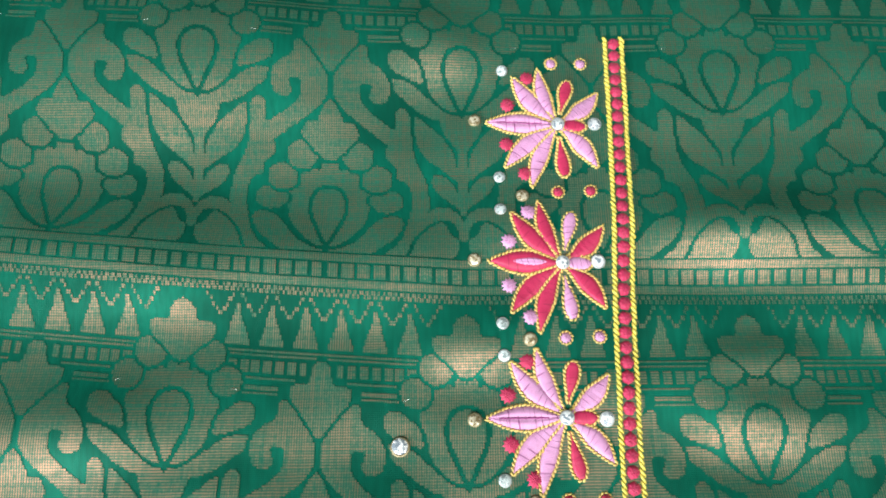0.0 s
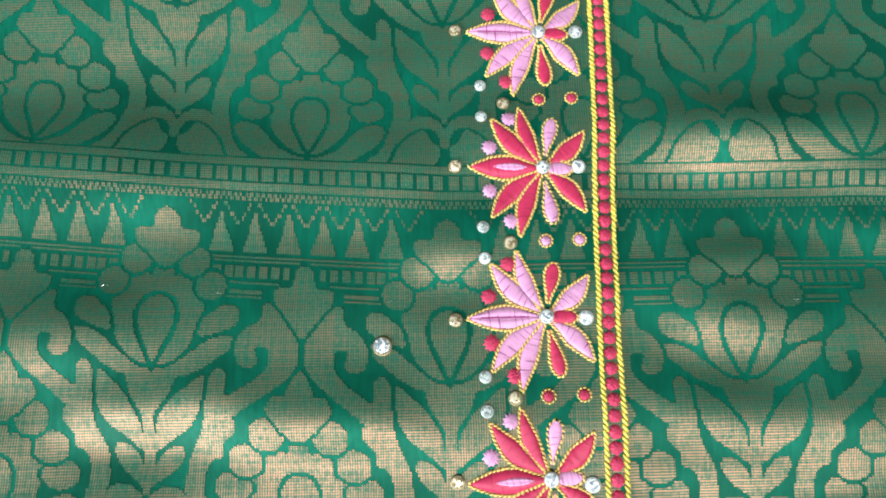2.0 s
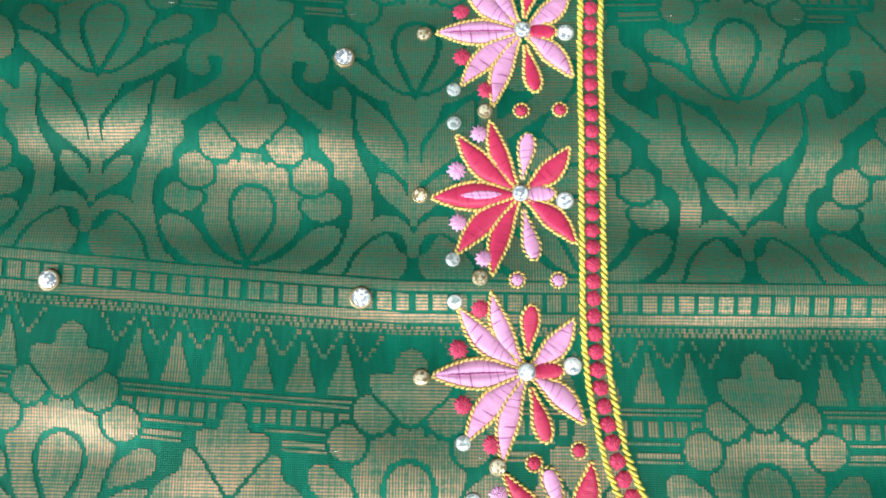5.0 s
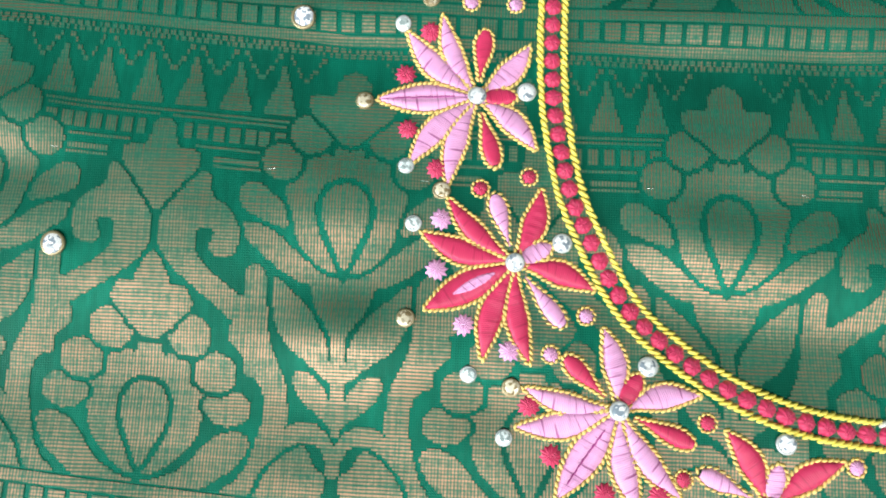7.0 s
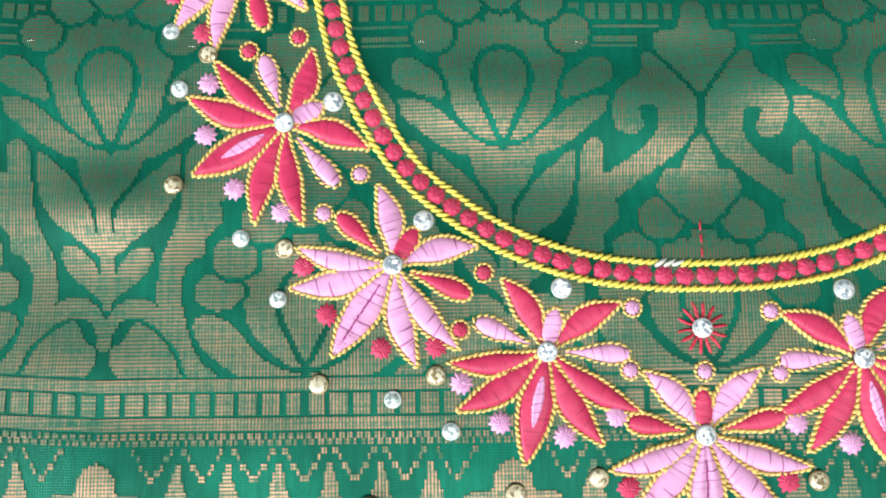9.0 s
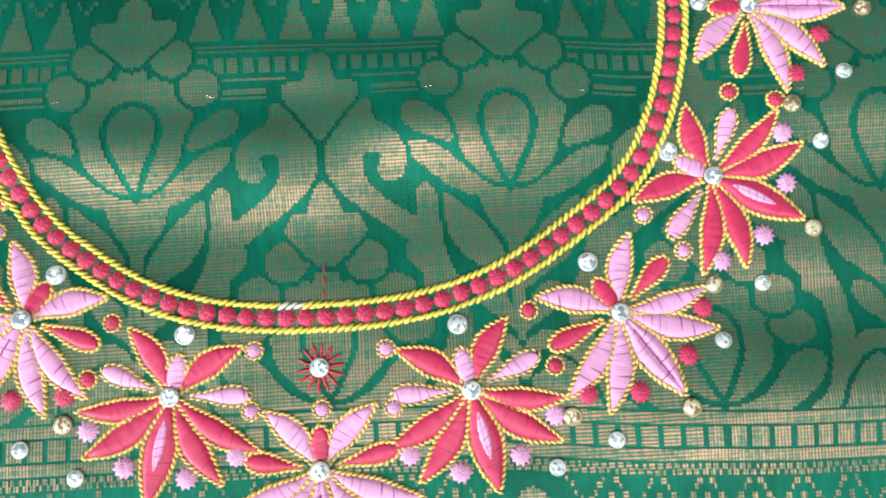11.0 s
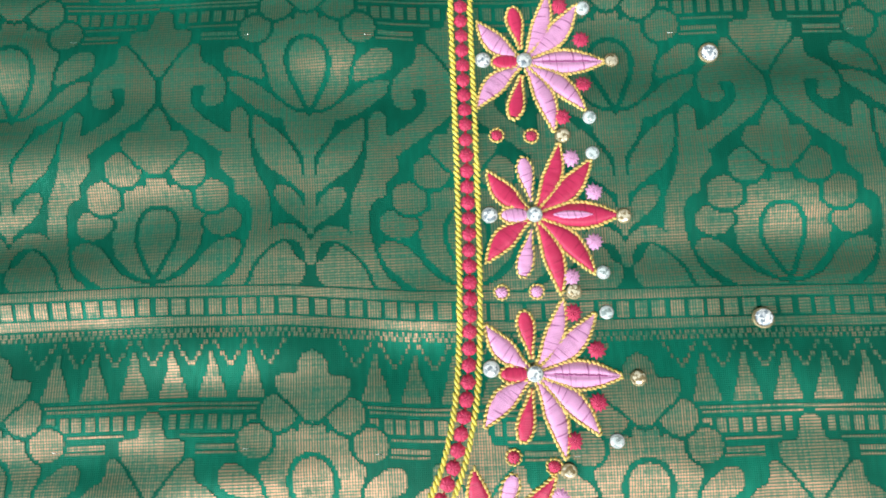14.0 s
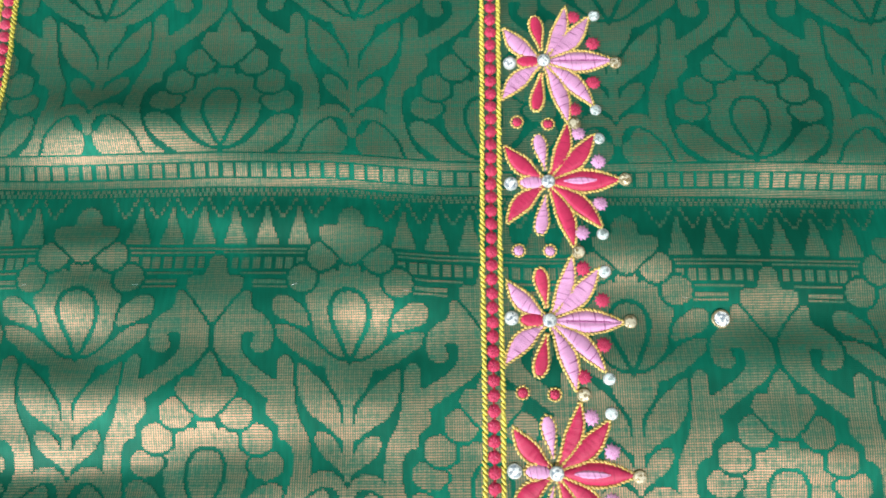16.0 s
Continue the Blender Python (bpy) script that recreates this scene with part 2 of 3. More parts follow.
def plain(name, a, b_, scale, rough):
    m, nt, b = shader(name)
    n = cloud(nt, scale, 5)
    nt.links.new(mixed(nt, n, a, b_), b.inputs["Base Color"])
    b.inputs["Roughness"].default_value = rough
    bump(nt, b, n, .15, .002)
    return m


SILK, ZARI = silk(), zari()
PINK = thread("pink_thread", PINK_C, (.30, .05, .20), .85, .34, .4, .2)
RED = thread("crimson_thread", RED_C, (.25, .006, .035), .5, .34, .4, .2)
TUFT_PINK = thread("pink_tuft", PINK_C, (.42, .10, .33), .55, .62, .5, .5)
TUFT_RED = thread("crimson_tuft", RED_C, (.30, .010, .045), .45, .62, .5, .5)
GOLD_CORD = cord("gold_cord", (.88, .64, .20), (.52, .32, .07))
YELLOW_CORD = cord("yellow_cord", (.88, .75, .13), (.6, .5, .06))
WHITE_CORD = cord("white_cord", (.75, .76, .68), (.5, .5, .4))
MAGENTA_CORD = cord("magenta_cord", (.42, .05, .27), (.2, .02, .12))
RED_CORD = cord("crimson_cord", (.58, .022, .06), (.25, .006, .02))
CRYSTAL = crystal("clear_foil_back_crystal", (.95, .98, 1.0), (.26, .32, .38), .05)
GLINT_THREAD = metal("glint_thread", (.8, .82, .78), .3)
FOIL = metal("silver_setting", (.62, .66, .66), .4, .3)
AMBER = crystal("champagne_crystal", (.85, .77, .58), (.30, .23, .12), .2)
BRASS = metal("brown_setting", (.42, .35, .2), .4, .5)
PALE = crystal("pale_glass_bead", (.82, .92, .93), (.34, .42, .42), .1)


# ---------------------------------------------------------------- the lie of the cloth (all in millimetres)
def fold(x, y, x0, y0, sx, sy, height):
    """A soft wave: a hollow below (x0, y0) running up to a crest above it."""
    yy = (y - y0) / sy
    return height * yy * np.exp(-.5 * ((x - x0) / sx) ** 2 - .5 * yy ** 2)


# small ripples: direction, length and depth
RIPPLES = [(.12, 31, .14), (-.35, 23, .09), (.5, 17, .05), (-.1, 13, .035), (1.2, 27, .10), (1.75, 15, .035), (.2, 7.3, .012)]


def lie(x, y):
    """Height of the cloth."""
    x, y = np.asarray(x, float), np.asarray(y, float)
    z = 0 * x
    for f in FOLDS_FAR_WEST + FOLDS_WEST + FOLDS_MIDDLE + FOLDS_EAST + FOLDS_FAR_EAST:
        z = z + fold(x, y, *f)
    # the stitched bands beside the neckline are stiffer and lie flatter
    z = z * (1 - .82 * np.exp(-((np.abs(x - 4) - 69) / 15) ** 2) * np.clip((y - 40) / 25, 0, 1))
    for a, length, depth in RIPPLES:
        along_y = y * math.cos(a) + x * math.sin(a)
        bent = along_y + .22 * length * np.sin((x * math.cos(a) - y * math.sin(a)) / (1.3 * length) + 3 * a)
        z = z + depth * np.sin(2 * math.pi * bent / length + 5 * a)
    return z


def drift(x):
    """How far the woven rows wander along y."""
    return np.interp(x, DRIFT_X, DRIFT_Y)


def mesh_of(name, verts, faces, material, uv=None, smooth=True):
    """verts: rows of x, y and height over the cloth, in millimetres."""
    v = np.array(verts, float)
    v[:, 2] += lie(v[:, 0], v[:, 1])
    me = bpy.data.meshes.new(name)
    me.from_pydata((v * .001).tolist(), [], faces)
    me.materials.append(material)
    if smooth:
        me.polygons.foreach_set("use_smooth", [True] * len(me.polygons))
    if uv is not None:
        layer = me.uv_layers.new(name="stitch")
        idx = np.empty(len(me.loops), np.int32)
        me.loops.foreach_get("vertex_index", idx)
        layer.data.foreach_set("uv", np.array(uv, np.float32)[idx].ravel())
    return me


def part(name, me, parent, label=""):
    ob = new(name, me)
    ob.parent = parent
    if parent.parent is None:
        ob.matrix_parent_inverse = Matrix.Translation(parent.location).inverted()
    return tagged(ob, label)


def holder(name, label, category, group="", kind=""):
    return tagged(new(name), label, category, group, kind)


# ---------------------------------------------------------------- the cloth
cloth = holder("brocade_cloth", "green silk brocade cloth with woven gold flowers", "cloth")


def sheet():
    xs, ys = np.arange(-300, 301, 2.0), np.arange(-120, 331, 2.0)
    gx, gy = np.meshgrid(xs, ys)
    n, m = len(xs), len(ys)
    top = np.stack([gx.ravel(), gy.ravel(), np.zeros(n * m)], 1)
    i = (np.arange(m - 1)[:, None] * n + np.arange(n - 1)[None]).ravel()
    faces = np.stack([i, i + 1, i + n + 1, i + n], 1).tolist()
    me = mesh_of("silk", top, faces, SILK)
    ob = part("silk_ground", me, cloth, "plain dark green silk ground")
    solid = ob.modifiers.new("thickness", "SOLIDIFY")
    solid.thickness, solid.offset = .0004, -1
    return ob


sheet()

# ---------------------------------------------------------------- woven motifs of one repeat, in steps of the loom
STEP, REPEAT_X, REPEAT_Y = .48, 67.2, 90.2
WRAP = int(round(REPEAT_X / STEP))
GU, GV = np.meshgrid(np.arange(-30, 56, STEP) + STEP / 2, np.arange(-6, 92, STEP) + STEP / 2)


def smooth_loop(pts, rounds=2):
    p = np.array(pts, float)
    for _ in range(rounds):
        q = np.roll(p, -1, 0)
        p = np.stack([.75 * p + .25 * q, .25 * p + .75 * q], 1).reshape(-1, 2)
    return p


def inside(pts, smooth=2):
    p = smooth_loop(pts, smooth) if smooth else np.array(pts, float)
    hit = np.zeros(GU.shape, bool)
    for (x1, y1), (x2, y2) in zip(p, np.roll(p, -1, 0)):
        if y1 != y2:
            hit ^= ((y1 > GV) != (y2 > GV)) & (GU < (x2 - x1) * (GV - y1) / (y2 - y1) + x1)
    return hit


def near(pts, width, closed=True):
    p = smooth_loop(pts) if closed else np.array(pts, float)
    q = np.roll(p, -1, 0) if closed else p[1:]
    far = np.full(GU.shape, 99.0)
    for (x1, y1), (x2, y2) in zip(p, q):
        dx, dy = x2 - x1, y2 - y1
        s = (((GU - x1) * dx + (GV - y1) * dy) / (dx * dx + dy * dy + 1e-9)).clip(0, 1)
        far = np.minimum(far, np.hypot(GU - x1 - s * dx, GV - y1 - s * dy))
    return far < width / 2


def oval(u, v, a, b):
    return ((GU - u) / a) ** 2 + ((GV - v) / b) ** 2 < 1


def box(u0, u1, v0, v1):
    return (GU > u0) & (GU < u1) & (GV > v0) & (GV < v1)


def both(pts):
    """The shape and its mirror image."""
    return [pts, [(-u, v) for u, v in pts]]


def symmetric(pts):
    return pts + [(-u, v) for u, v in reversed(pts) if u > .01]


def lotus(u0, v0):
    """Trefoil, berries, side petals, cup with a drop, and two sepals."""
    def at(pts):
        return [(u0 + u, v0 + v) for u, v in pts]
    out = [("woven_trefoil", inside(at(symmetric([(0, 0), (1.4, .4), (3.1, 2.4), (3.1, 5.2), (5.6, 5.2), (8.1, 5.6), (7.7, 8.6), (4.6, 11.2), (2, 13.8), (0, 14.8)]))))]
    for a, b, c, d in ((7.0, 12.8, 3.8, 3.7), (11.8, 18.6, 3.6, 3.5)):
        for s in (1, -1):
            out.append(("woven_berry", oval(u0 + s * a, v0 + b, c, d)))
    drop = at(symmetric([(0, 20.8), (3.4, 22), (4.9, 25.4), (4.6, 29), (2.6, 33), (.6, 37.4), (0, 37.8)]))
    cup = inside(at(symmetric([(0, 14.4), (2.4, 15), (2.8, 17), (4.4, 16), (7.2, 16.4), (8.6, 19), (8.2, 21.4), (10.4, 21.6), (10.8, 24.8), (9.2, 27.8), (9, 31.4), (6.6, 35),
                               (3.4, 37.2), (1.2, 37.6), (0, 37.6)])))
    groove = near(drop, 1.15)
    out.append(("woven_drop", inside(drop) & ~groove))
    out.append(("woven_cup", cup & ~inside(drop) & ~groove))
    for pts in both([(19, 23.8), (18.8, 27.4), (16, 28.9), (9.8, 31), (9.4, 28.4), (12, 25.4), (14.6, 23.4), (17, 22.4)]):
        out.append(("woven_side_petal", inside(at(pts))))
    for pts in both([(18.8, 29.8), (18.8, 32), (15.6, 34.4), (11, 38.2), (6, 40.2), (0, 40.6), (0, 38.6), (2, 38.4), (6.5, 36), (10.4, 32.6), (14, 30.2)]):
        out.append(("woven_sepal", inside(at(pts))))
    return out


def wrapped(mask, shift):
    """The mask as the neighbouring repeat has it."""
    out = np.zeros_like(mask)
    if shift > 0:
        out[:, shift:] = mask[:, :-shift]
    elif shift < 0:
        out[:, :shift] = mask[:, -shift:]
    else:
        out |= mask
    return out


def low_lotus():
    """Trefoil, three pairs of berries, scalloped cup with a drop, and two side petals."""
    out = [("woven_trefoil", inside(symmetric([(0, 45.4), (1.4, 47.3), (2.9, 50.0), (3.0, 51.6), (5.6, 51.2), (7.8, 54.4), (5.9, 56.7), (3.4, 59.6), (1.2, 61.2), (0, 61.4)])))]
    for u, v, a, b in ((7.1, 60.1, 3.9, 3.7), (12.0, 66.0, 3.8, 3.6), (14.5, 71.7, 4.1, 3.2)):
        for side in (1, -1):
            out.append(("woven_berry", oval(side * u, v, a, b)))
    drop = symmetric([(0, 68.2), (2.8, 68.8), (4.8, 72.0), (4.5, 75.8), (2.6, 79.9), (.5, 83.8), (0, 84)])
    groove = near(drop, 1.1)
    cup = inside(symmetric([(0, 61.2), (2.0, 61.4), (2.3, 64.4), (4.0, 63.2), (7.2, 64.0), (7.6, 67.2), (7.6, 68.8), (10.2, 69.2), (11.4, 71.8), (10.1, 74.4), (9.5, 77.9), (6.8, 81.2), (3, 84), (0, 84.6)]))
    out += [("woven_drop", inside(drop) & ~groove), ("woven_cup", cup & ~inside(drop) & ~groove)]
    for pts in both([(19.2, 76.8), (16.8, 75.4), (13.3, 76.2), (10.8, 78.4), (8.8, 81.6), (5.4, 84.0), (1.6, 85.2), (0, 85.6), (0, 88), (5.6, 87.2), (10.0, 86.2), (14.6, 83.4), (18.0, 80.2)]):
        out.append(("woven_side_petal", inside(pts)))
    return out


def motifs():
    c = REPEAT_X / 2

    def at(pts):
        return [(c + u, v) for u, v in pts]
    upper = lotus(c, 9.0)
    out = low_lotus() + [row for row in upper if row[0] != "woven_sepal"]
    out.append(("woven_trefoil", inside(symmetric([(0, 21.8), (2.2, 22.4), (2.5, 27), (5.0, 27.2), (7.2, 27.6), (6.9, 30.6), (4.2, 33.6), (1.6, 37.2), (0, 39.4)]))))
    arms = both([(7.9, 30.8), (9.3, 30.8), (9.3, 34.4), (11, 36), (13.5, 37.2), (15, 40), (15.2, 43.2), (13.8, 45.8), (10.3, 45.9), (9.8, 43.7), (10.9, 41.7), (9.9, 40.7),
                 (8.2, 41), (7.2, 42.3), (7.5, 45.2), (9.3, 47.8), (12.7, 50.2), (16.2, 52.4), (18.4, 54.2), (18, 58.8), (13.8, 56.2), (9.3, 52.8), (4.8, 49.6),
                 (1.7, 46.5), (.5, 44), (.6, 40), (2.5, 36.2), (5.3, 33.4)])
    stems = both([(16.4, 48.5), (16.9, 46.6), (19.1, 46.4), (20.4, 48.1), (20.8, 57.1), (22.2, 61.9), (24, 64.7), (24.8, 67.5), (25.2, 73.3), (24.1, 76.3), (22.2, 79.5), (20.4, 83.5), (18.5, 87.6),
                  (11, 88), (15.9, 84.6), (18.5, 81.7), (20, 76.8), (21, 72.8), (20.9, 68.9), (19.4, 66.3), (17.0, 65.8), (17.2, 62.7), (15, 60.9), (13.6, 58.9), (15.3, 55.7), (16.4, 52.6)])
    for arm, stem in zip(arms, stems):
        out.append(("woven_scroll", inside(arm) | inside(stem)))
    spray = inside(at(symmetric([(0, 48.6), (5.8, 47.2), (5.4, 50.9), (3.9, 53.9), (1.9, 56.3), (1.2, 58), (.9, 62), (1.3, 64), (1.2, 70), (.8, 74.5), (0, 75)])))
    for pts in both([(12.4, 48.0), (10.6, 48.8), (8.3, 50.8), (5.8, 52.8), (3.8, 55.4), (2.1, 58.4), (1.5, 61.8), (.4, 62.6), (0, 66.8), (2.9, 64.4), (6.3, 61.8), (8.9, 60), (11, 57.2), (12.5, 54.2), (13.2, 50.8)]):
        spray |= inside(at(pts))
    for pts in both([(8, 64.3), (5.7, 63.9), (3, 65.5), (1.5, 68), (.9, 69.6), (-.3, 70), (-.4, 74.4), (1.6, 72.5), (4.2, 70.7), (7.4, 68)]):
        spray |= inside(at(pts))
    for name, mask in upper:
        if name == "woven_sepal":
            spray |= mask
    out.append(("woven_leaf_spray", spray))
    arch = inside(at(symmetric([(0, 76.4), (.9, 76), (1.1, 80), (.9, 81), (0, 81.6)])))
    for pts in both([(0, 78.3), (0, 76), (2.3, 73.2), (5.3, 72.4), (8.7, 73.6), (12.4, 79.4), (17.3, 85.8), (18, 87), (15.2, 87), (13.4, 83), (10.8, 79.5), (7.6, 76.7), (4.4, 75.6), (2.2, 76.6), (1.2, 79)]):
        arch |= inside(at(pts))
    out.append(("woven_arch", arch))
    for pts in both([(4.2, 77), (3.6, 79.6), (1.2, 80.8), (.9, 83.1), (2.2, 85.2), (4.7, 86.4), (12.6, 86.6), (14.6, 86.4), (12, 82.1), (8.5, 78.4), (6, 76.6)]):
        out.append(("woven_mound", inside(at(pts))))
    for u in (-20.5, -12.3, -4.1, 4.1, 12.3, 20.5):
        tall = (GV > 9.4) & (GV < 19.2) & (np.abs(GU - u) < .35 + (np.floor((GV - 9.4) / 1.35)) * .42)
        out.append(("woven_spire", tall))
    # no two shapes share a cell, and each keeps a thread of silk round it
    kept, taken, solid = [], np.zeros(GU.shape, bool), np.zeros(GU.shape, bool)
    for name, mask in out:
        own = mask & ~(solid if name == "woven_arch" else taken) & (GV < 85.9)
        for shift in (0, WRAP, -WRAP):
            solid |= wrapped(own, shift)
        kept.append((name, own))
        ring = own.copy()
        for _ in range(1 if name in ("woven_arch", "woven_mound") else 2):
            ring |= np.roll(ring, 1, 0) | np.roll(ring, -1, 0) | np.roll(ring, 1, 1) | np.roll(ring, -1, 1)
        for shift in (0, WRAP, -WRAP):
            taken |= wrapped(ring, shift)
    return kept, taken


def border():
    """The rows of lines, windows and dashes between the flower rows."""
    m = np.zeros(GU.shape, bool)
    cell = (GU > -REPEAT_X / 2 + 6) & (GU < REPEAT_X / 2 + 6)
    for v0, v1 in ((-3.9, -3.3), (-2.9, -2.3), (2.3, 2.9), (3.3, 3.9)):
        m |= box(-40, 40, v0, v1) & cell
    pitch = REPEAT_X / 18
    m |= (np.abs((GU / pitch) % 1 - .5) < .36) & (np.abs(GV) < 1.6) & cell
    dash = REPEAT_X / 49
    for k, (v0, v1) in enumerate(((4.6, 5.4), (5.7, 6.5))):
        m |= (np.abs((GU / dash + k * .5) % 1 - .5) < .3) & (GV > v0) & (GV < v1) & cell
    for k in range(5):
        v0 = 6.9 + k * 1.15
        spread = 3.1 - .72 * k
        for u in (-24.6, -16.4, -8.2, 0, 8.2, 16.4, 24.6):
            for s in (1, -1):
                m |= (np.abs(GU - u - s * spread) < .34) & (GV > v0) & (GV < v0 + .95)
    for v0, v1 in ((19.7, 20.3), (20.8, 21.4)):
        m |= box(-26.5, 26.5, v0, v1)
    wide = box(-25, 25, 22.3, 25.2) & (np.abs(GU) > 3.4)
    m |= wide & (np.abs((GU / 2.8) % 1 - .5) < .34)
    m |= (box(4, 20, 26, 26.6) | box(-20, -4, 26, 26.6))
    m |= (box(9.6, 19.4, 28.2, 28.9) | box(-19.4, -9.6, 28.2, 28.9) | box(9.6, 19.4, 29.5, 30.2) | box(-19.4, -9.6, 29.5, 30.2))
    return m


def cells(mask):
    """The woven cells of a shape: corner places in loom steps, and faces over them."""
    j, i = np.nonzero(mask)
    corner = np.stack([(j + dj) * 1000 + i + di for di, dj in ((0, 1), (1, 1), (1, 0), (0, 0))], 1)
    ids, faces = np.unique(corner, return_inverse=True)
    return np.stack([ids % 1000, ids // 1000], 1).astype(float), faces.reshape(-1, 4).tolist()


FIGURES, USED = motifs()
SHAPES = [(name, cells(mask)) for name, mask in FIGURES if mask.sum() > 6]
BORDER = cells(border() & ~USED)


def woven(name, shape, x0, y0):
    grid, faces = shape
    x = x0 - 30 + grid[:, 0] * STEP
    y = y0 + 6 - grid[:, 1] * STEP + drift(x)
    return mesh_of(name, np.stack([x, y, np.full(len(x), .10)], 1), faces, ZARI)


for row in range(4):
    for col in range(-4, 4):
        bx, by = 1.8 + col * REPEAT_X, 259.5 - row * REPEAT_Y
        if not (-225 < bx < 215):
            continue
        for shape_name, shape in SHAPES:
            mid_y, mid_x = by + 6 - shape[0][:, 1].mean() * STEP, bx - 30 + shape[0][:, 0].mean() * STEP
            if -48 < mid_y < 262 and -232 < mid_x < 190:
                part(shape_name, woven(shape_name, shape, bx, by), cloth)
        if by < 262:
            tagged(part("woven_border", woven("woven_border", BORDER, bx, by), cloth, "row of woven gold windows and zigzag dashes"), kind="stuff")


# ---------------------------------------------------------------- stitches
def pad(centre, widths, height, rows=30, cols=8, ridge=.06, groove=0.0, seed=0):
    """A padded satin-stitch leaf along a curve: rows of stitches across it."""
    rnd = np.random.RandomState(seed)
    c = np.array(centre, float)
    s = np.linspace(0, 1, rows)
    t0 = np.linspace(0, 1, len(c))
    line = np.stack([np.interp(s, t0, c[:, k]) for k in (0, 1)], 1)
    tan = np.gradient(line, axis=0)
    tan /= np.linalg.norm(tan, axis=1)[:, None] + 1e-9
    nor = np.stack([-tan[:, 1], tan[:, 0]], 1)
    w = np.interp(s, np.linspace(0, 1, len(widths)), widths) * (1 + rnd.uniform(-.05, .05, rows))
    length = np.concatenate(([0], np.cumsum(np.linalg.norm(np.diff(line, axis=0), axis=1))))
    verts, uv, faces = [], [], []
    for i in range(rows):
        wob = rnd.uniform(-1, 1) * ridge + (ridge if i % 2 else -ridge)
        for j in range(cols + 1):
            q = -1 + 2 * j / cols
            p = line[i] + nor[i] * q * w[i] / 2
            dome = (1 - abs(q) ** 2.4) ** .6 if abs(q) < 1 else 0
            z = .12 + dome * (height * min(1, w[i] / 2.2) + wob) - groove * math.exp(-(q / .13) ** 2)
            verts.append((p[0], p[1], z if abs(q) < 1 else -.05))
            uv.append((length[i] + .35 * q, q * w[i] / 2))
    for i in range(rows - 1):
        for j in range(cols):
            a = i * (cols + 1) + j
            faces.append((a, a + cols + 1, a + cols + 2, a + 1))
    return verts, faces, uv


def stitches(path, pitch, length, width, height, slant, closed=False, seed=0, raise_by=.1):
    """Single slanting stitches laid one behind another along a path."""
    rnd = np.random.RandomState(seed)
    p = np.array(path, float)
    if closed:
        p = np.concatenate([p, p[:1]])
    d = np.concatenate(([0], np.cumsum(np.linalg.norm(np.diff(p, axis=0), axis=1))))
    n = max(2, int(d[-1] / pitch))
    verts, faces = [], []
    for k in range(n):
        s = (k + .5) * d[-1] / n
        c = np.array([np.interp(s, d, p[:, 0]), np.interp(s, d, p[:, 1])])
        e = np.array([np.interp(s + .2, d, p[:, 0]), np.interp(s + .2, d, p[:, 1])]) - np.array([np.interp(s - .2, d, p[:, 0]), np.interp(s - .2, d, p[:, 1])])
        ang = math.atan2(e[1], e[0]) + radians(slant + rnd.uniform(-9, 9))
        ax, ay = np.array([math.cos(ang), math.sin(ang)]), np.array([-math.sin(ang), math.cos(ang)])
        c = c + ay * rnd.uniform(-.06, .06)
        ln, wd = length * rnd.uniform(.88, 1.1), width * rnd.uniform(.9, 1.1)
        base = len(verts)
        for q, f in ((-1, .35), (-.55, .9), (.0, 1.0), (.55, .9), (1, .35)):
            for a in (0, 45, 90, 135, 180):
                o = c + ax * q * ln / 2 + ay * math.cos(radians(a)) * wd / 2 * f
                verts.append((o[0], o[1], raise_by - .1 + math.sin(radians(a)) * height * f))
        for i in range(4):
            for j in range(4):
                a = base + i * 5 + j
                faces.append((a, a + 1, a + 6, a + 5))
        faces += [tuple(base + j for j in range(4, -1, -1)), tuple(base + 20 + j for j in range(5))]
    return verts, faces


def puff(x, y, r, height, spikes=16, seed=0, stretch=1.0, fray=.14):
    """A small round knot of thread with a slightly frayed rim."""
    rnd = np.random.RandomState(seed)
    verts, faces, uv = [(x, y, height)], [], [(0, 0)]
    ring = spikes * 2
    turn = rnd.uniform(0, 6)
    for k, (f, h) in enumerate(((.45, .95), (.8, .68), (1.0, 0.0))):
        for j in range(ring):
            a = 2 * math.pi * j / ring + turn
            rr = r * f * ((1 + fray * .8 if j % 2 else 1 - fray * 1.4) if k else 1) * rnd.uniform(.9, 1.08)
            verts.append((x + rr * math.cos(a), y + rr * stretch * math.sin(a), max(0, height * (h - (fray if k < 2 and j % 2 == 0 else 0)) + (rnd.uniform(-.07, .07) if k < 2 else 0))))
            uv.append((j * .42 * 1.0, rr))
    for j in range(ring):
        n = (j + 1) % ring
        faces.append((0, 1 + j, 1 + n))
        for k in range(2):
            a, b = 1 + k * ring, 1 + (k + 1) * ring
            faces.append((a + j, b + j, b + n, a + n))
    return verts, faces, uv


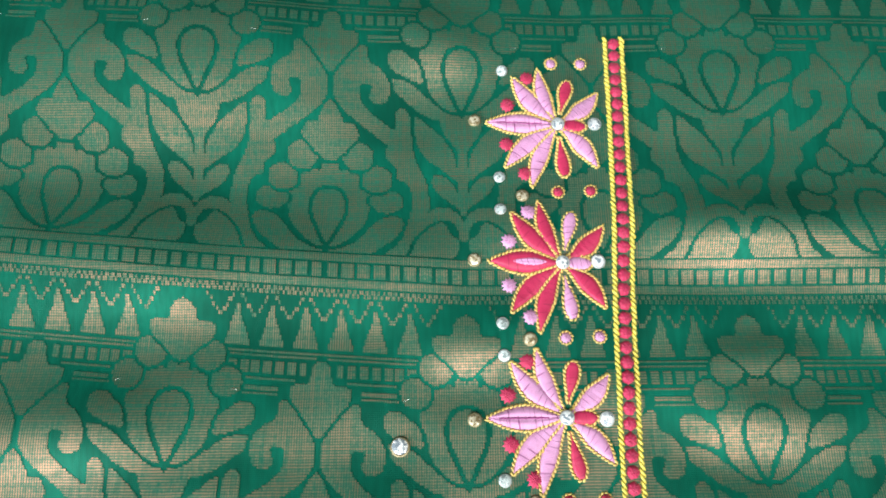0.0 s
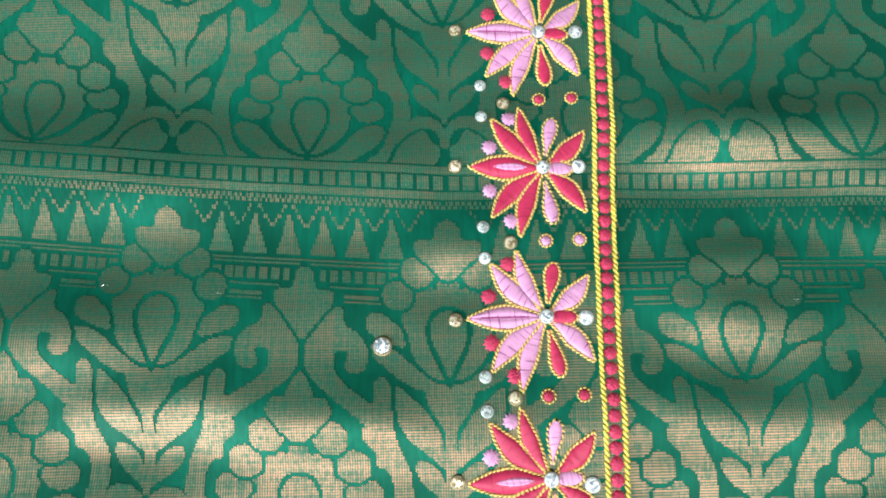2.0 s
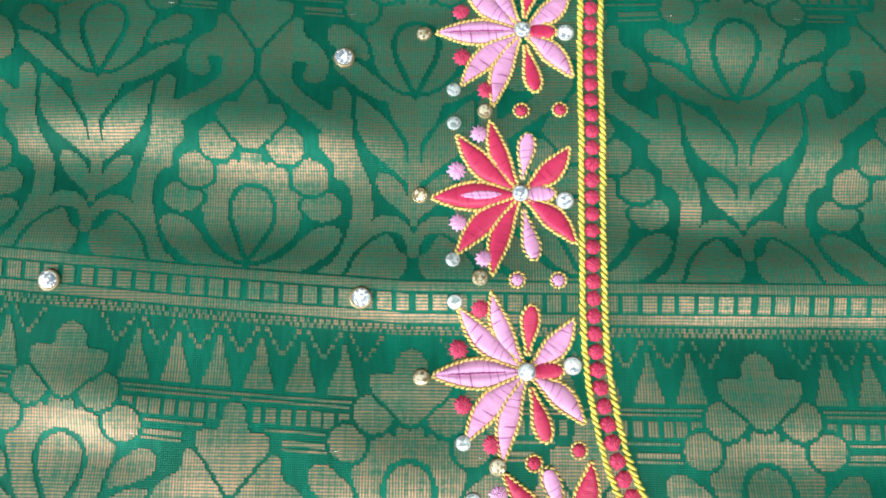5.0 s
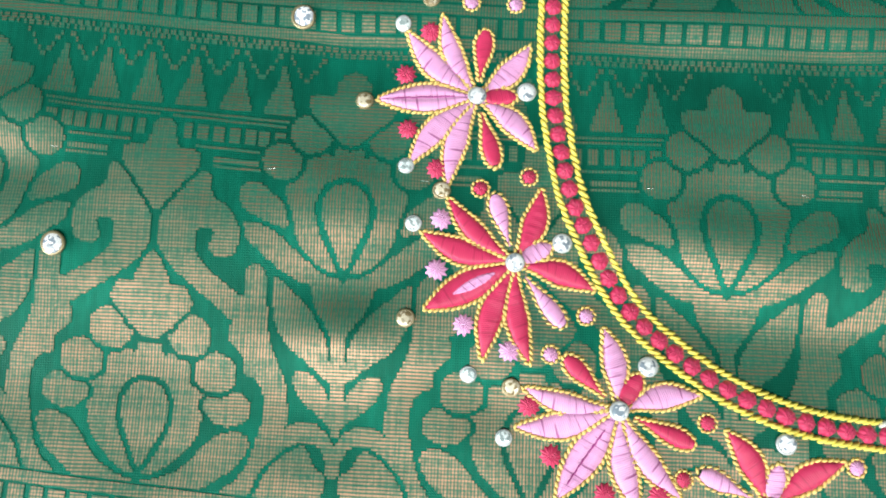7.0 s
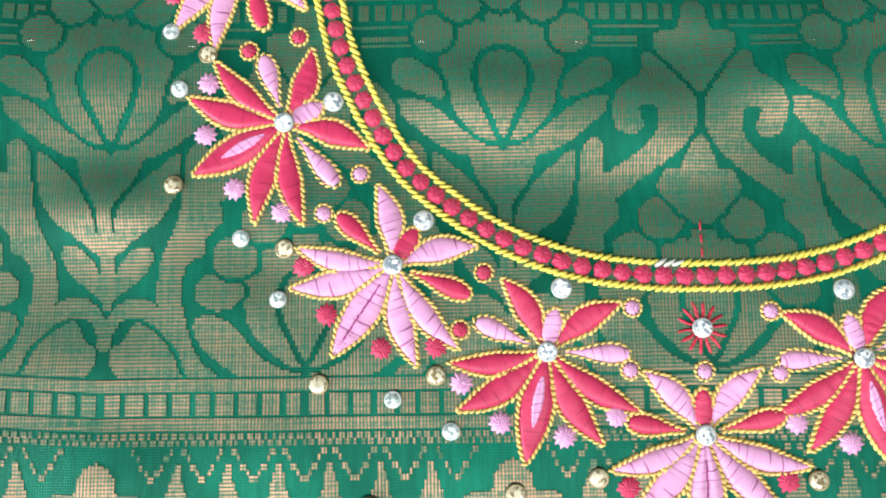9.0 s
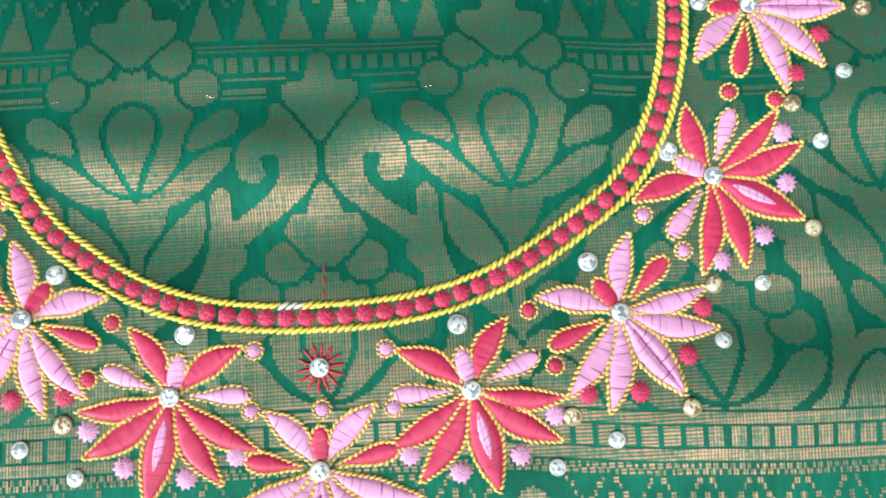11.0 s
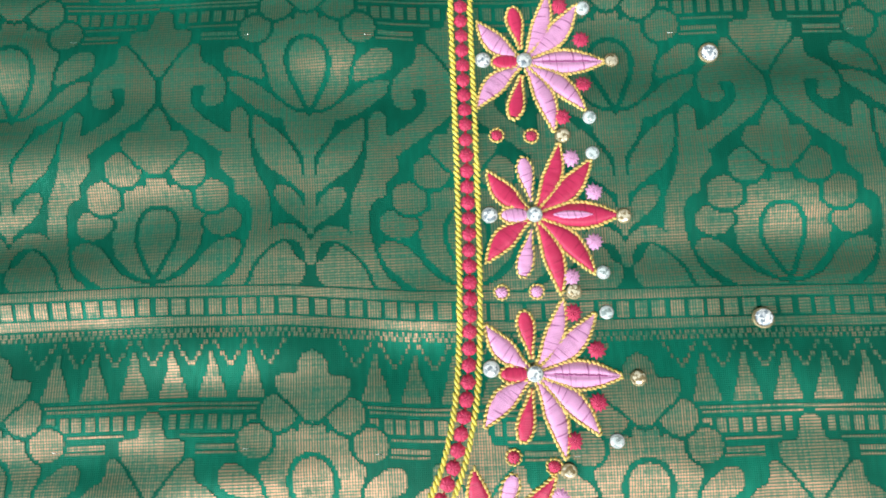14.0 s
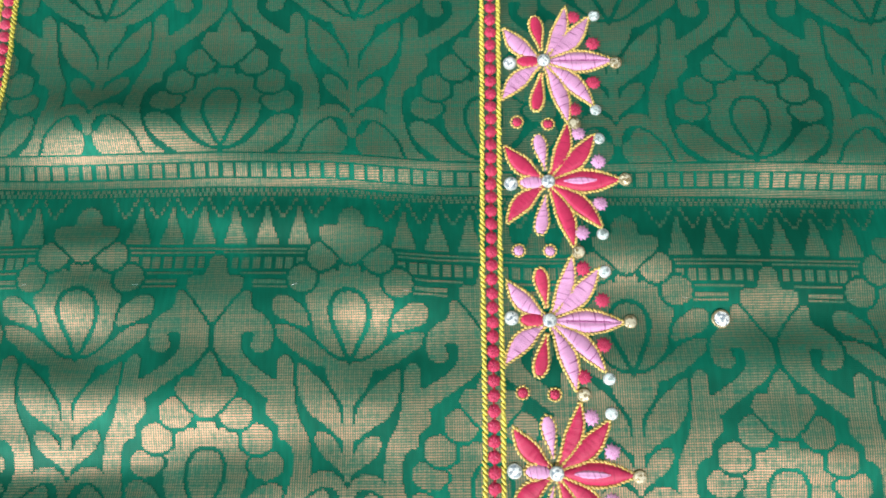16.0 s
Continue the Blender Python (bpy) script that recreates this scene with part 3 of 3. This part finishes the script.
def gem(x, y, r, height, z0=.1, sides=10, seed=0, spin=0.0):
    """A cut stone: girdle, crown facets and a flat table."""
    rnd = np.random.RandomState(seed)
    turn = rnd.uniform(0, 6)
    tx, ty = rnd.uniform(-.12, .12, 2)
    verts, faces = [], []
    for k, (f, h, off) in enumerate(((1.0, 0, 0), (1.0, .32, 0), (.8, .72, .5), (.48, 1.0, 0))):
        for j in range(sides):
            a = 2 * math.pi * (j + off) / sides + turn
            px, py = r * f * math.cos(a), r * f * math.sin(a)
            verts.append((x + px, y + py, z0 + height * h + (tx * px + ty * py) * (h > .1)))
    for j in range(sides):
        n = (j + 1) % sides
        faces.append((j, n, sides + n, sides + j))
        faces += [(sides + j, sides + n, 2 * sides + j), (sides + n, 2 * sides + n, 2 * sides + j)]
        faces += [(2 * sides + j, 2 * sides + n, 3 * sides + n), (2 * sides + j, 3 * sides + n, 3 * sides + j)]
    faces.append(tuple(3 * sides + j for j in range(sides)))
    return verts, faces


def cup(x, y, r, height, z0=0.0):
    verts, faces = [], []
    for f, h in ((1.0, 0), (1.06, height * .6), (.98, height), (.8, height * .9)):
        for j in range(16):
            a = 2 * math.pi * j / 16
            verts.append((x + r * f * math.cos(a), y + r * f * math.sin(a), z0 + h))
    for k in range(3):
        for j in range(16):
            faces.append((k * 16 + j, k * 16 + (j + 1) % 16, k * 16 + 16 + (j + 1) % 16, k * 16 + 16 + j))
    return verts, faces


def stone(parent, x, y, r, z0, body, rim, name="stone", seed=0, label=""):
    ob = part(name, mesh_of(name, *gem(x, y, r, r * .34, z0 + .15, seed=seed), body, smooth=False), parent, label)
    sub = part("setting", mesh_of("setting", *cup(x, y, r * 1.04, r * .32, z0), rim), ob)
    return ob, sub


# ---------------------------------------------------------------- embroidered flowers
# direction in degrees, reach, width, bend and kind of each petal; the long one points away from the neckline
PETALS = [(180, 17.6, 5.3, 0, "long"), (135, 17.2, 4.3, 1.0, "leaf"), (110.7, 16.2, 3.5, 1.0, "leaf"), (80, 12.6, 3.0, 0, "club"), (43.7, 13.7, 4.1, -.9, "leaf"),
          (0, 7.0, 3.5, 0, "bud"), (-44.7, 14.4, 4.1, .9, "leaf"), (-78.7, 13.4, 3.0, 0, "club"), (-109.2, 17.4, 3.8, -1.0, "leaf"), (-136, 17.2, 4.2, -1.0, "leaf")]
PROFILE = {"long": (.9, 2.3, 3.9, 5.0, 5.2, 4.8, 3.8, 2.3, .5), "leaf": (.6, 1.3, 2.6, 3.8, 4.3, 4.0, 3.1, 1.8, .4),
           "club": (.3, .5, 1.0, 1.7, 2.4, 2.9, 3.1, 2.8, 1.5), "bud": (1.6, 2.9, 3.4, 3.5, 3.5, 3.3, 2.9, 2.2, 1.0)}
TOP = {"long": 5.2, "leaf": 4.3, "club": 3.0, "bud": 3.5}
GROUP = "embroidered flowers round the neckline"


def embroidered_flower(x, y, turn, side, pink, seed):
    rnd = np.random.RandomState(seed)
    main, small = (PINK, RED) if pink else (RED, PINK)
    words = "pink satin-stitch flower with crimson buds and gold outline" if pink else "crimson satin-stitch flower with pink buds and gold outline"
    thing = holder("embroidered_flower", words, "flower", GROUP)
    thing.location = (x * .001, y * .001, float(lie(x, y)) * .001)

    def out(u, v):
        c, s = math.cos(radians(turn)), math.sin(radians(turn))
        u *= side
        return x + c * u - s * v, y + s * u + c * v

    for k, (direction, reach, width, bend, kind) in enumerate(PETALS):
        a = radians(direction + rnd.uniform(-1.5, 1.5))
        ca, sa = math.cos(a), math.sin(a)
        start = {"long": 1.2, "leaf": 1.3, "club": 3.0, "bud": 1.5}[kind]
        reach = reach * rnd.uniform(.98, 1.02)
        line = []
        for i in range(13):
            q = i / 12
            d, o = start + (reach - start) * q, bend * math.sin(math.pi * q)
            line.append(out(d * ca - o * sa, d * sa + o * ca))
        prof = [w * width / TOP[kind] * 1.04 for w in PROFILE[kind]]
        colour = main if kind in ("long", "leaf") else small
        verts, faces, uv = pad(line, prof, .62 if kind != "long" else .75, rows=34 if kind in ("long", "leaf") else 22,
                               groove=.6 if (kind == "long" and pink) else 0.0, seed=seed * 31 + k)
        petal = part("petal" if kind in ("long", "leaf") else "bud", mesh_of("petal", verts, faces, colour, uv), thing,
                     "" if kind in ("long", "leaf") else ("crimson bud" if pink else "pink bud"))
        # outline: up one side, round the tip and back
        c = np.array(line)
        t = np.gradient(c, axis=0)
        t /= np.linalg.norm(t, axis=1)[:, None]
        nrm = np.stack([-t[:, 1], t[:, 0]], 1)
        w = np.interp(np.linspace(0, 1, 13), np.linspace(0, 1, len(prof)), prof) / 2 + .18
        loop = np.concatenate([c + nrm * w[:, None], (c[-1] + t[-1] * .5)[None], (c - nrm * w[:, None])[::-1]])
        if kind != "club" or pink:
            part("gold_outline", mesh_of("gold_outline", *stitches(loop, .98, 1.22, .66, .58, 30 * side, seed=seed * 17 + k), GOLD_CORD), petal, "gold thread outline")
        else:
            part("gold_outline", mesh_of("gold_outline", *stitches(loop, 1.15, 1.1, .55, .5, 24 * side, seed=seed * 17 + k), GOLD_CORD), petal, "gold thread outline")
        if kind == "long" and not pink:
            inner = [line[i] for i in range(2, 9)]
            v2, f2, u2 = pad(inner, (.3, 1.3, 1.8, 1.9, 1.7, 1.2, .3), .28, rows=20, cols=6, groove=.15, seed=seed)
            v2 = [(p[0], p[1], p[2] + .82) for p in v2]
            part("pink_inlay", mesh_of("pink_inlay", v2, f2, PINK, u2), petal, "pink satin inlay")
        if kind == "long" and pink:
            seam = stitches([line[i] for i in range(2, 11)], .95, 1.15, .3, .16, 6 * side, seed=seed * 13, raise_by=.62)
            part("centre_seam", mesh_of("centre_seam", *seam, MAGENTA_CORD), petal, "dark magenta centre seam")
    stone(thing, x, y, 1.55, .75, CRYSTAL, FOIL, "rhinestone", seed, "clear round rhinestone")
    return out


FLOWERS = [(-74.8, 208.6, -4), (-75.5, 172.7, -2), (-76.6, 136.8, 0), (-77.3, 101.3, 1), (-76.6, 65.8, 3.6), (-69.0, 35.7, 28), (-50.8, 11.3, 57), (-25.6, -3.4, 76),
           (-.4, -17.1, 90), (26.0, -5.2, -77), (52.8, 6.5, -57), (71.6, 29.8, -29), (81.4, 61.3, -3), (83.5, 94.5, -2.5), (83.6, 129.3, -1.5), (84.7, 163.7, 0), (85.0, 196.2, -1)]
for i, (fx, fy, turn) in enumerate(FLOWERS):
    place = embroidered_flower(fx, fy, turn, 1 if i < 9 else -1, i % 2 == 0, i + 1)
    # tufts round the flower
    is_pink = i % 2 == 0
    spots = [(-8.2, 12.6), (-12.9, 5.0), (-12.7, -5.7), (-7.6, -13.2)]
    for k, (u, v) in enumerate(spots):
        tx, ty = place(u, v)
        thing = holder("thread_tuft", "round crimson thread tuft" if is_pink else "round pink thread tuft", "tuft", "thread tufts beside the flowers")
        thing.location = (tx * .001, ty * .001, float(lie(tx, ty)) * .001)
        part("knot", mesh_of("knot", *puff(tx, ty, 1.9, .7, 11, seed=i * 7 + k)[:2], TUFT_RED if is_pink else TUFT_PINK, puff(tx, ty, 1.9, .7, 11, seed=i * 7 + k)[2]), thing)

# small outlined dots between flower and neckline
PINK_DOTS = DOTS_P
RED_DOTS = DOTS_R
for colour, words, spots in ((TUFT_PINK, "small pink dot ringed with gold stitches", PINK_DOTS), (TUFT_RED, "small crimson dot ringed with gold stitches", RED_DOTS)):
    for k, (dx, dy) in enumerate(spots):
        thing = holder("embroidered_dot", words, "dot", "dots between flowers and neckline")
        thing.location = (dx * .001, dy * .001, float(lie(dx, dy)) * .001)
        v, f, uv = puff(dx, dy, 1.36, .75, 10, seed=k)
        part("knot", mesh_of("knot", v, f, colour, uv), thing)
        ring = [(dx + 1.52 * math.cos(a), dy + 1.52 * math.sin(a)) for a in np.linspace(0, 2 * math.pi, 24)[:-1]]
        part("gold_ring", mesh_of("gold_ring", *stitches(ring, .85, .9, .5, .5, 22, True, k), GOLD_CORD), thing, "gold stitched ring")["kind"] = "stuff"

# ---------------------------------------------------------------- stones
for k, (gx, gy) in enumerate(BIG):
    thing = holder("rhinestone", "large clear round rhinestone on green cloth", "rhinestone", "scattered rhinestones")
    thing.location = (gx * .001, gy * .001, float(lie(gx, gy)) * .001)
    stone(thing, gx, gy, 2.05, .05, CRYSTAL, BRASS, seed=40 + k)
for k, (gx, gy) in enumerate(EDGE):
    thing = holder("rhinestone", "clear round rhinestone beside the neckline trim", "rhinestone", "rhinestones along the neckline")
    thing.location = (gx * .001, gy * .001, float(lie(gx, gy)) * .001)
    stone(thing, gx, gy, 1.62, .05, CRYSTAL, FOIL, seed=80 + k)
for k, (gx, gy) in enumerate(SILVER):
    thing = holder("glass_bead", "small pale silver glass bead", "bead", "silver beads round the flowers")
    thing.location = (gx * .001, gy * .001, float(lie(gx, gy)) * .001)
    stone(thing, gx, gy, 1.35, .05, PALE, FOIL, seed=120 + k)
for k, (gx, gy) in enumerate(GOLDEN):
    thing = holder("crystal_bead", "champagne gold faceted bead", "bead", "gold beads at the petal tips")
    thing.location = (gx * .001, gy * .001, float(lie(gx, gy)) * .001)
    stone(thing, gx, gy, 1.5, .1, AMBER, BRASS, seed=160 + k)

# cut thread ends where the woven bars stop, coloured silver for their white glints
for row in range(4):
    for col in range(-4, 4):
        for side in (-1, 1):
            ex = 1.8 + col * REPEAT_X + side * 19.9
            ey = 259.5 - row * REPEAT_Y - 29.2 + float(drift(ex))
            if -225 < ex < 185 and -45 < ey < 250:
                tuft = [(ex - .7, ey), (ex + .7, ey + .2 * side)]
                part("cut_thread", mesh_of("cut_thread", *stitches(tuft, .7, .9, .2, .22, 5, seed=row * 40 + col * 3 + side + 60), GLINT_THREAD), cloth, "cut thread end, silvered as a white glint")

# little crimson star under the neckline
star = holder("stitched_star", "small crimson stitched star with a rhinestone", "star")
star.location = (0, 0, float(lie(0, 0)) * .001)
for k in range(14):
    a = 2 * math.pi * k / 14 + .1
    ray = [(.2 + 1.5 * math.cos(a), 1.5 * math.sin(a)), (.2 + 3.6 * math.cos(a), 3.9 * math.sin(a))]
    part("ray", mesh_of("ray", *stitches(ray, 2.2, 2.3, .55, .5, 0, seed=k), RED_CORD), star)
stone(star, 0.1, .1, 1.55, .3, CRYSTAL, FOIL, "rhinestone", 5)

# ---------------------------------------------------------------- neckline trim
trim = holder("neckline_trim", "curved neckline trim of crimson knots between yellow cords", "trim")
knots = np.array(NECK, float)


def curve_through(p, n=12):
    """A smooth line through the points."""
    q = np.concatenate([2 * p[:1] - p[1:2], p, 2 * p[-1:] - p[-2:-1]])
    out = []
    for a, b, c, d in zip(q, q[1:], q[2:], q[3:]):
        for s in np.linspace(0, 1, n, endpoint=False):
            out.append(.5 * (2 * b + (c - a) * s + (2 * a - 5 * b + 4 * c - d) * s * s + (3 * b - a - 3 * c + d) * s ** 3))
    return np.array(out + [p[-1]])


middle = curve_through(knots)
run = np.concatenate(([0], np.cumsum(np.linalg.norm(np.diff(middle, axis=0), axis=1))))
along = np.gradient(middle, axis=0)
along /= np.linalg.norm(along, axis=1)[:, None]
outer = np.stack([-along[:, 1], along[:, 0]], 1)
for s, name in ((1, "inner_cord"), (-1, "outer_cord")):
    edge = middle + outer * s * 2.15
    if s > 0:
        # a worn stretch of pale stitches near the middle of the curve
        pale = (edge[:, 0] > -7.5) & (edge[:, 0] < -1.0) & (edge[:, 1] < 30)
        i0, i1 = np.nonzero(pale)[0][[0, -1]]
        pieces = ((edge[:i0 + 1], YELLOW_CORD, name), (edge[i0:i1 + 1], WHITE_CORD, "pale_stitches"), (edge[i1:], YELLOW_CORD, name))
    else:
        pieces = ((edge, YELLOW_CORD, name),)
    for path, material, title in pieces:
        tagged(part(title, mesh_of(title, *stitches(path, 1.3, 2.2, .84, .8, 30, seed=3 + s), material), trim, "worn pale stitches" if title == "pale_stitches" else "twisted yellow cord"))
for k in range(int(run[-1] / 3.45)):
    s = (k + .5) * 3.45
    kx, ky = np.interp(s, run, middle[:, 0]), np.interp(s, run, middle[:, 1])
    v, f, uv = puff(kx, ky, 1.66, .8, 6, seed=k, fray=.05)
    part("knot", mesh_of("knot", v, f, TUFT_RED, uv), trim)
core = part("core_thread", mesh_of("core_thread", *stitches(middle, 3.45, 2.4, .7, .35, 0, seed=9), RED_CORD), trim, "crimson core thread")
tick = holder("loose_thread", "short crimson thread standing off the neckline trim", "thread")
tick.location = (.0012, .014, float(lie(1.2, 14)) * .001)
part("strand", mesh_of("strand", *stitches([(1.0, 11.5), (1.3, 18.5)], 1.8, 2.0, .3, .35, 3, seed=2), RED_CORD), tick)

# ---------------------------------------------------------------- an added, unseen room that closes the place
WOOD = plain("table_wood", (.22, .13, .07), (.32, .2, .11), 9, .45)
# dark green picked for the unseen walls so that dull gold reflects green
PAINT = plain("reflected_green_paint", (.07, .15, .11), (.09, .19, .14), 3, .8)
TILE = plain("floor_stone", (.2, .22, .2), (.28, .3, .28), 5, .5)


def slab(name, x0, x1, y0, y1, z0, z1, material, words, kind="structure", bevel=0.0):
    bm = bmesh.new()
    bmesh.ops.create_cube(bm, size=1, matrix=Matrix.LocRotScale(((x0 + x1) / 2, (y0 + y1) / 2, (z0 + z1) / 2), None, (x1 - x0, y1 - y0, z1 - z0)))
    if bevel:
        bmesh.ops.bevel(bm, geom=bm.edges[:], offset=bevel, segments=3, affect="EDGES")
    me = bpy.data.meshes.new(name)
    bm.to_mesh(me)
    bm.free()
    me.materials.append(material)
    return tagged(new(name, me), words, name.split("_")[0], kind=kind)


slab("tabletop", -.6, .6, -.4, .6, -.034, -.0042, WOOD, "unseen brown wooden table top under the cloth", bevel=.004)
slab("floor", -2.2, 2.2, -2.2, 2.2, -.86, -.76, TILE, "unseen plain pale stone floor")
slab("ceiling", -2.2, 2.2, -2.2, 2.2, 2.0, 2.1, PAINT, "unseen ceiling, painted green to tint reflections")
slab("wall_north", -2.2, 2.2, 2.2, 2.3, -.86, 2.1, PAINT, "unseen wall, painted green to tint reflections")
slab("wall_south", -2.2, 2.2, -2.3, -2.2, -.86, 2.1, PAINT, "unseen wall, painted green to tint reflections")
slab("wall_east", 2.2, 2.3, -2.2, 2.2, -.86, 2.1, PAINT, "unseen wall, painted green to tint reflections")
slab("wall_west", -2.3, -2.2, -2.2, 2.2, -.86, 2.1, PAINT, "unseen wall, painted green to tint reflections")
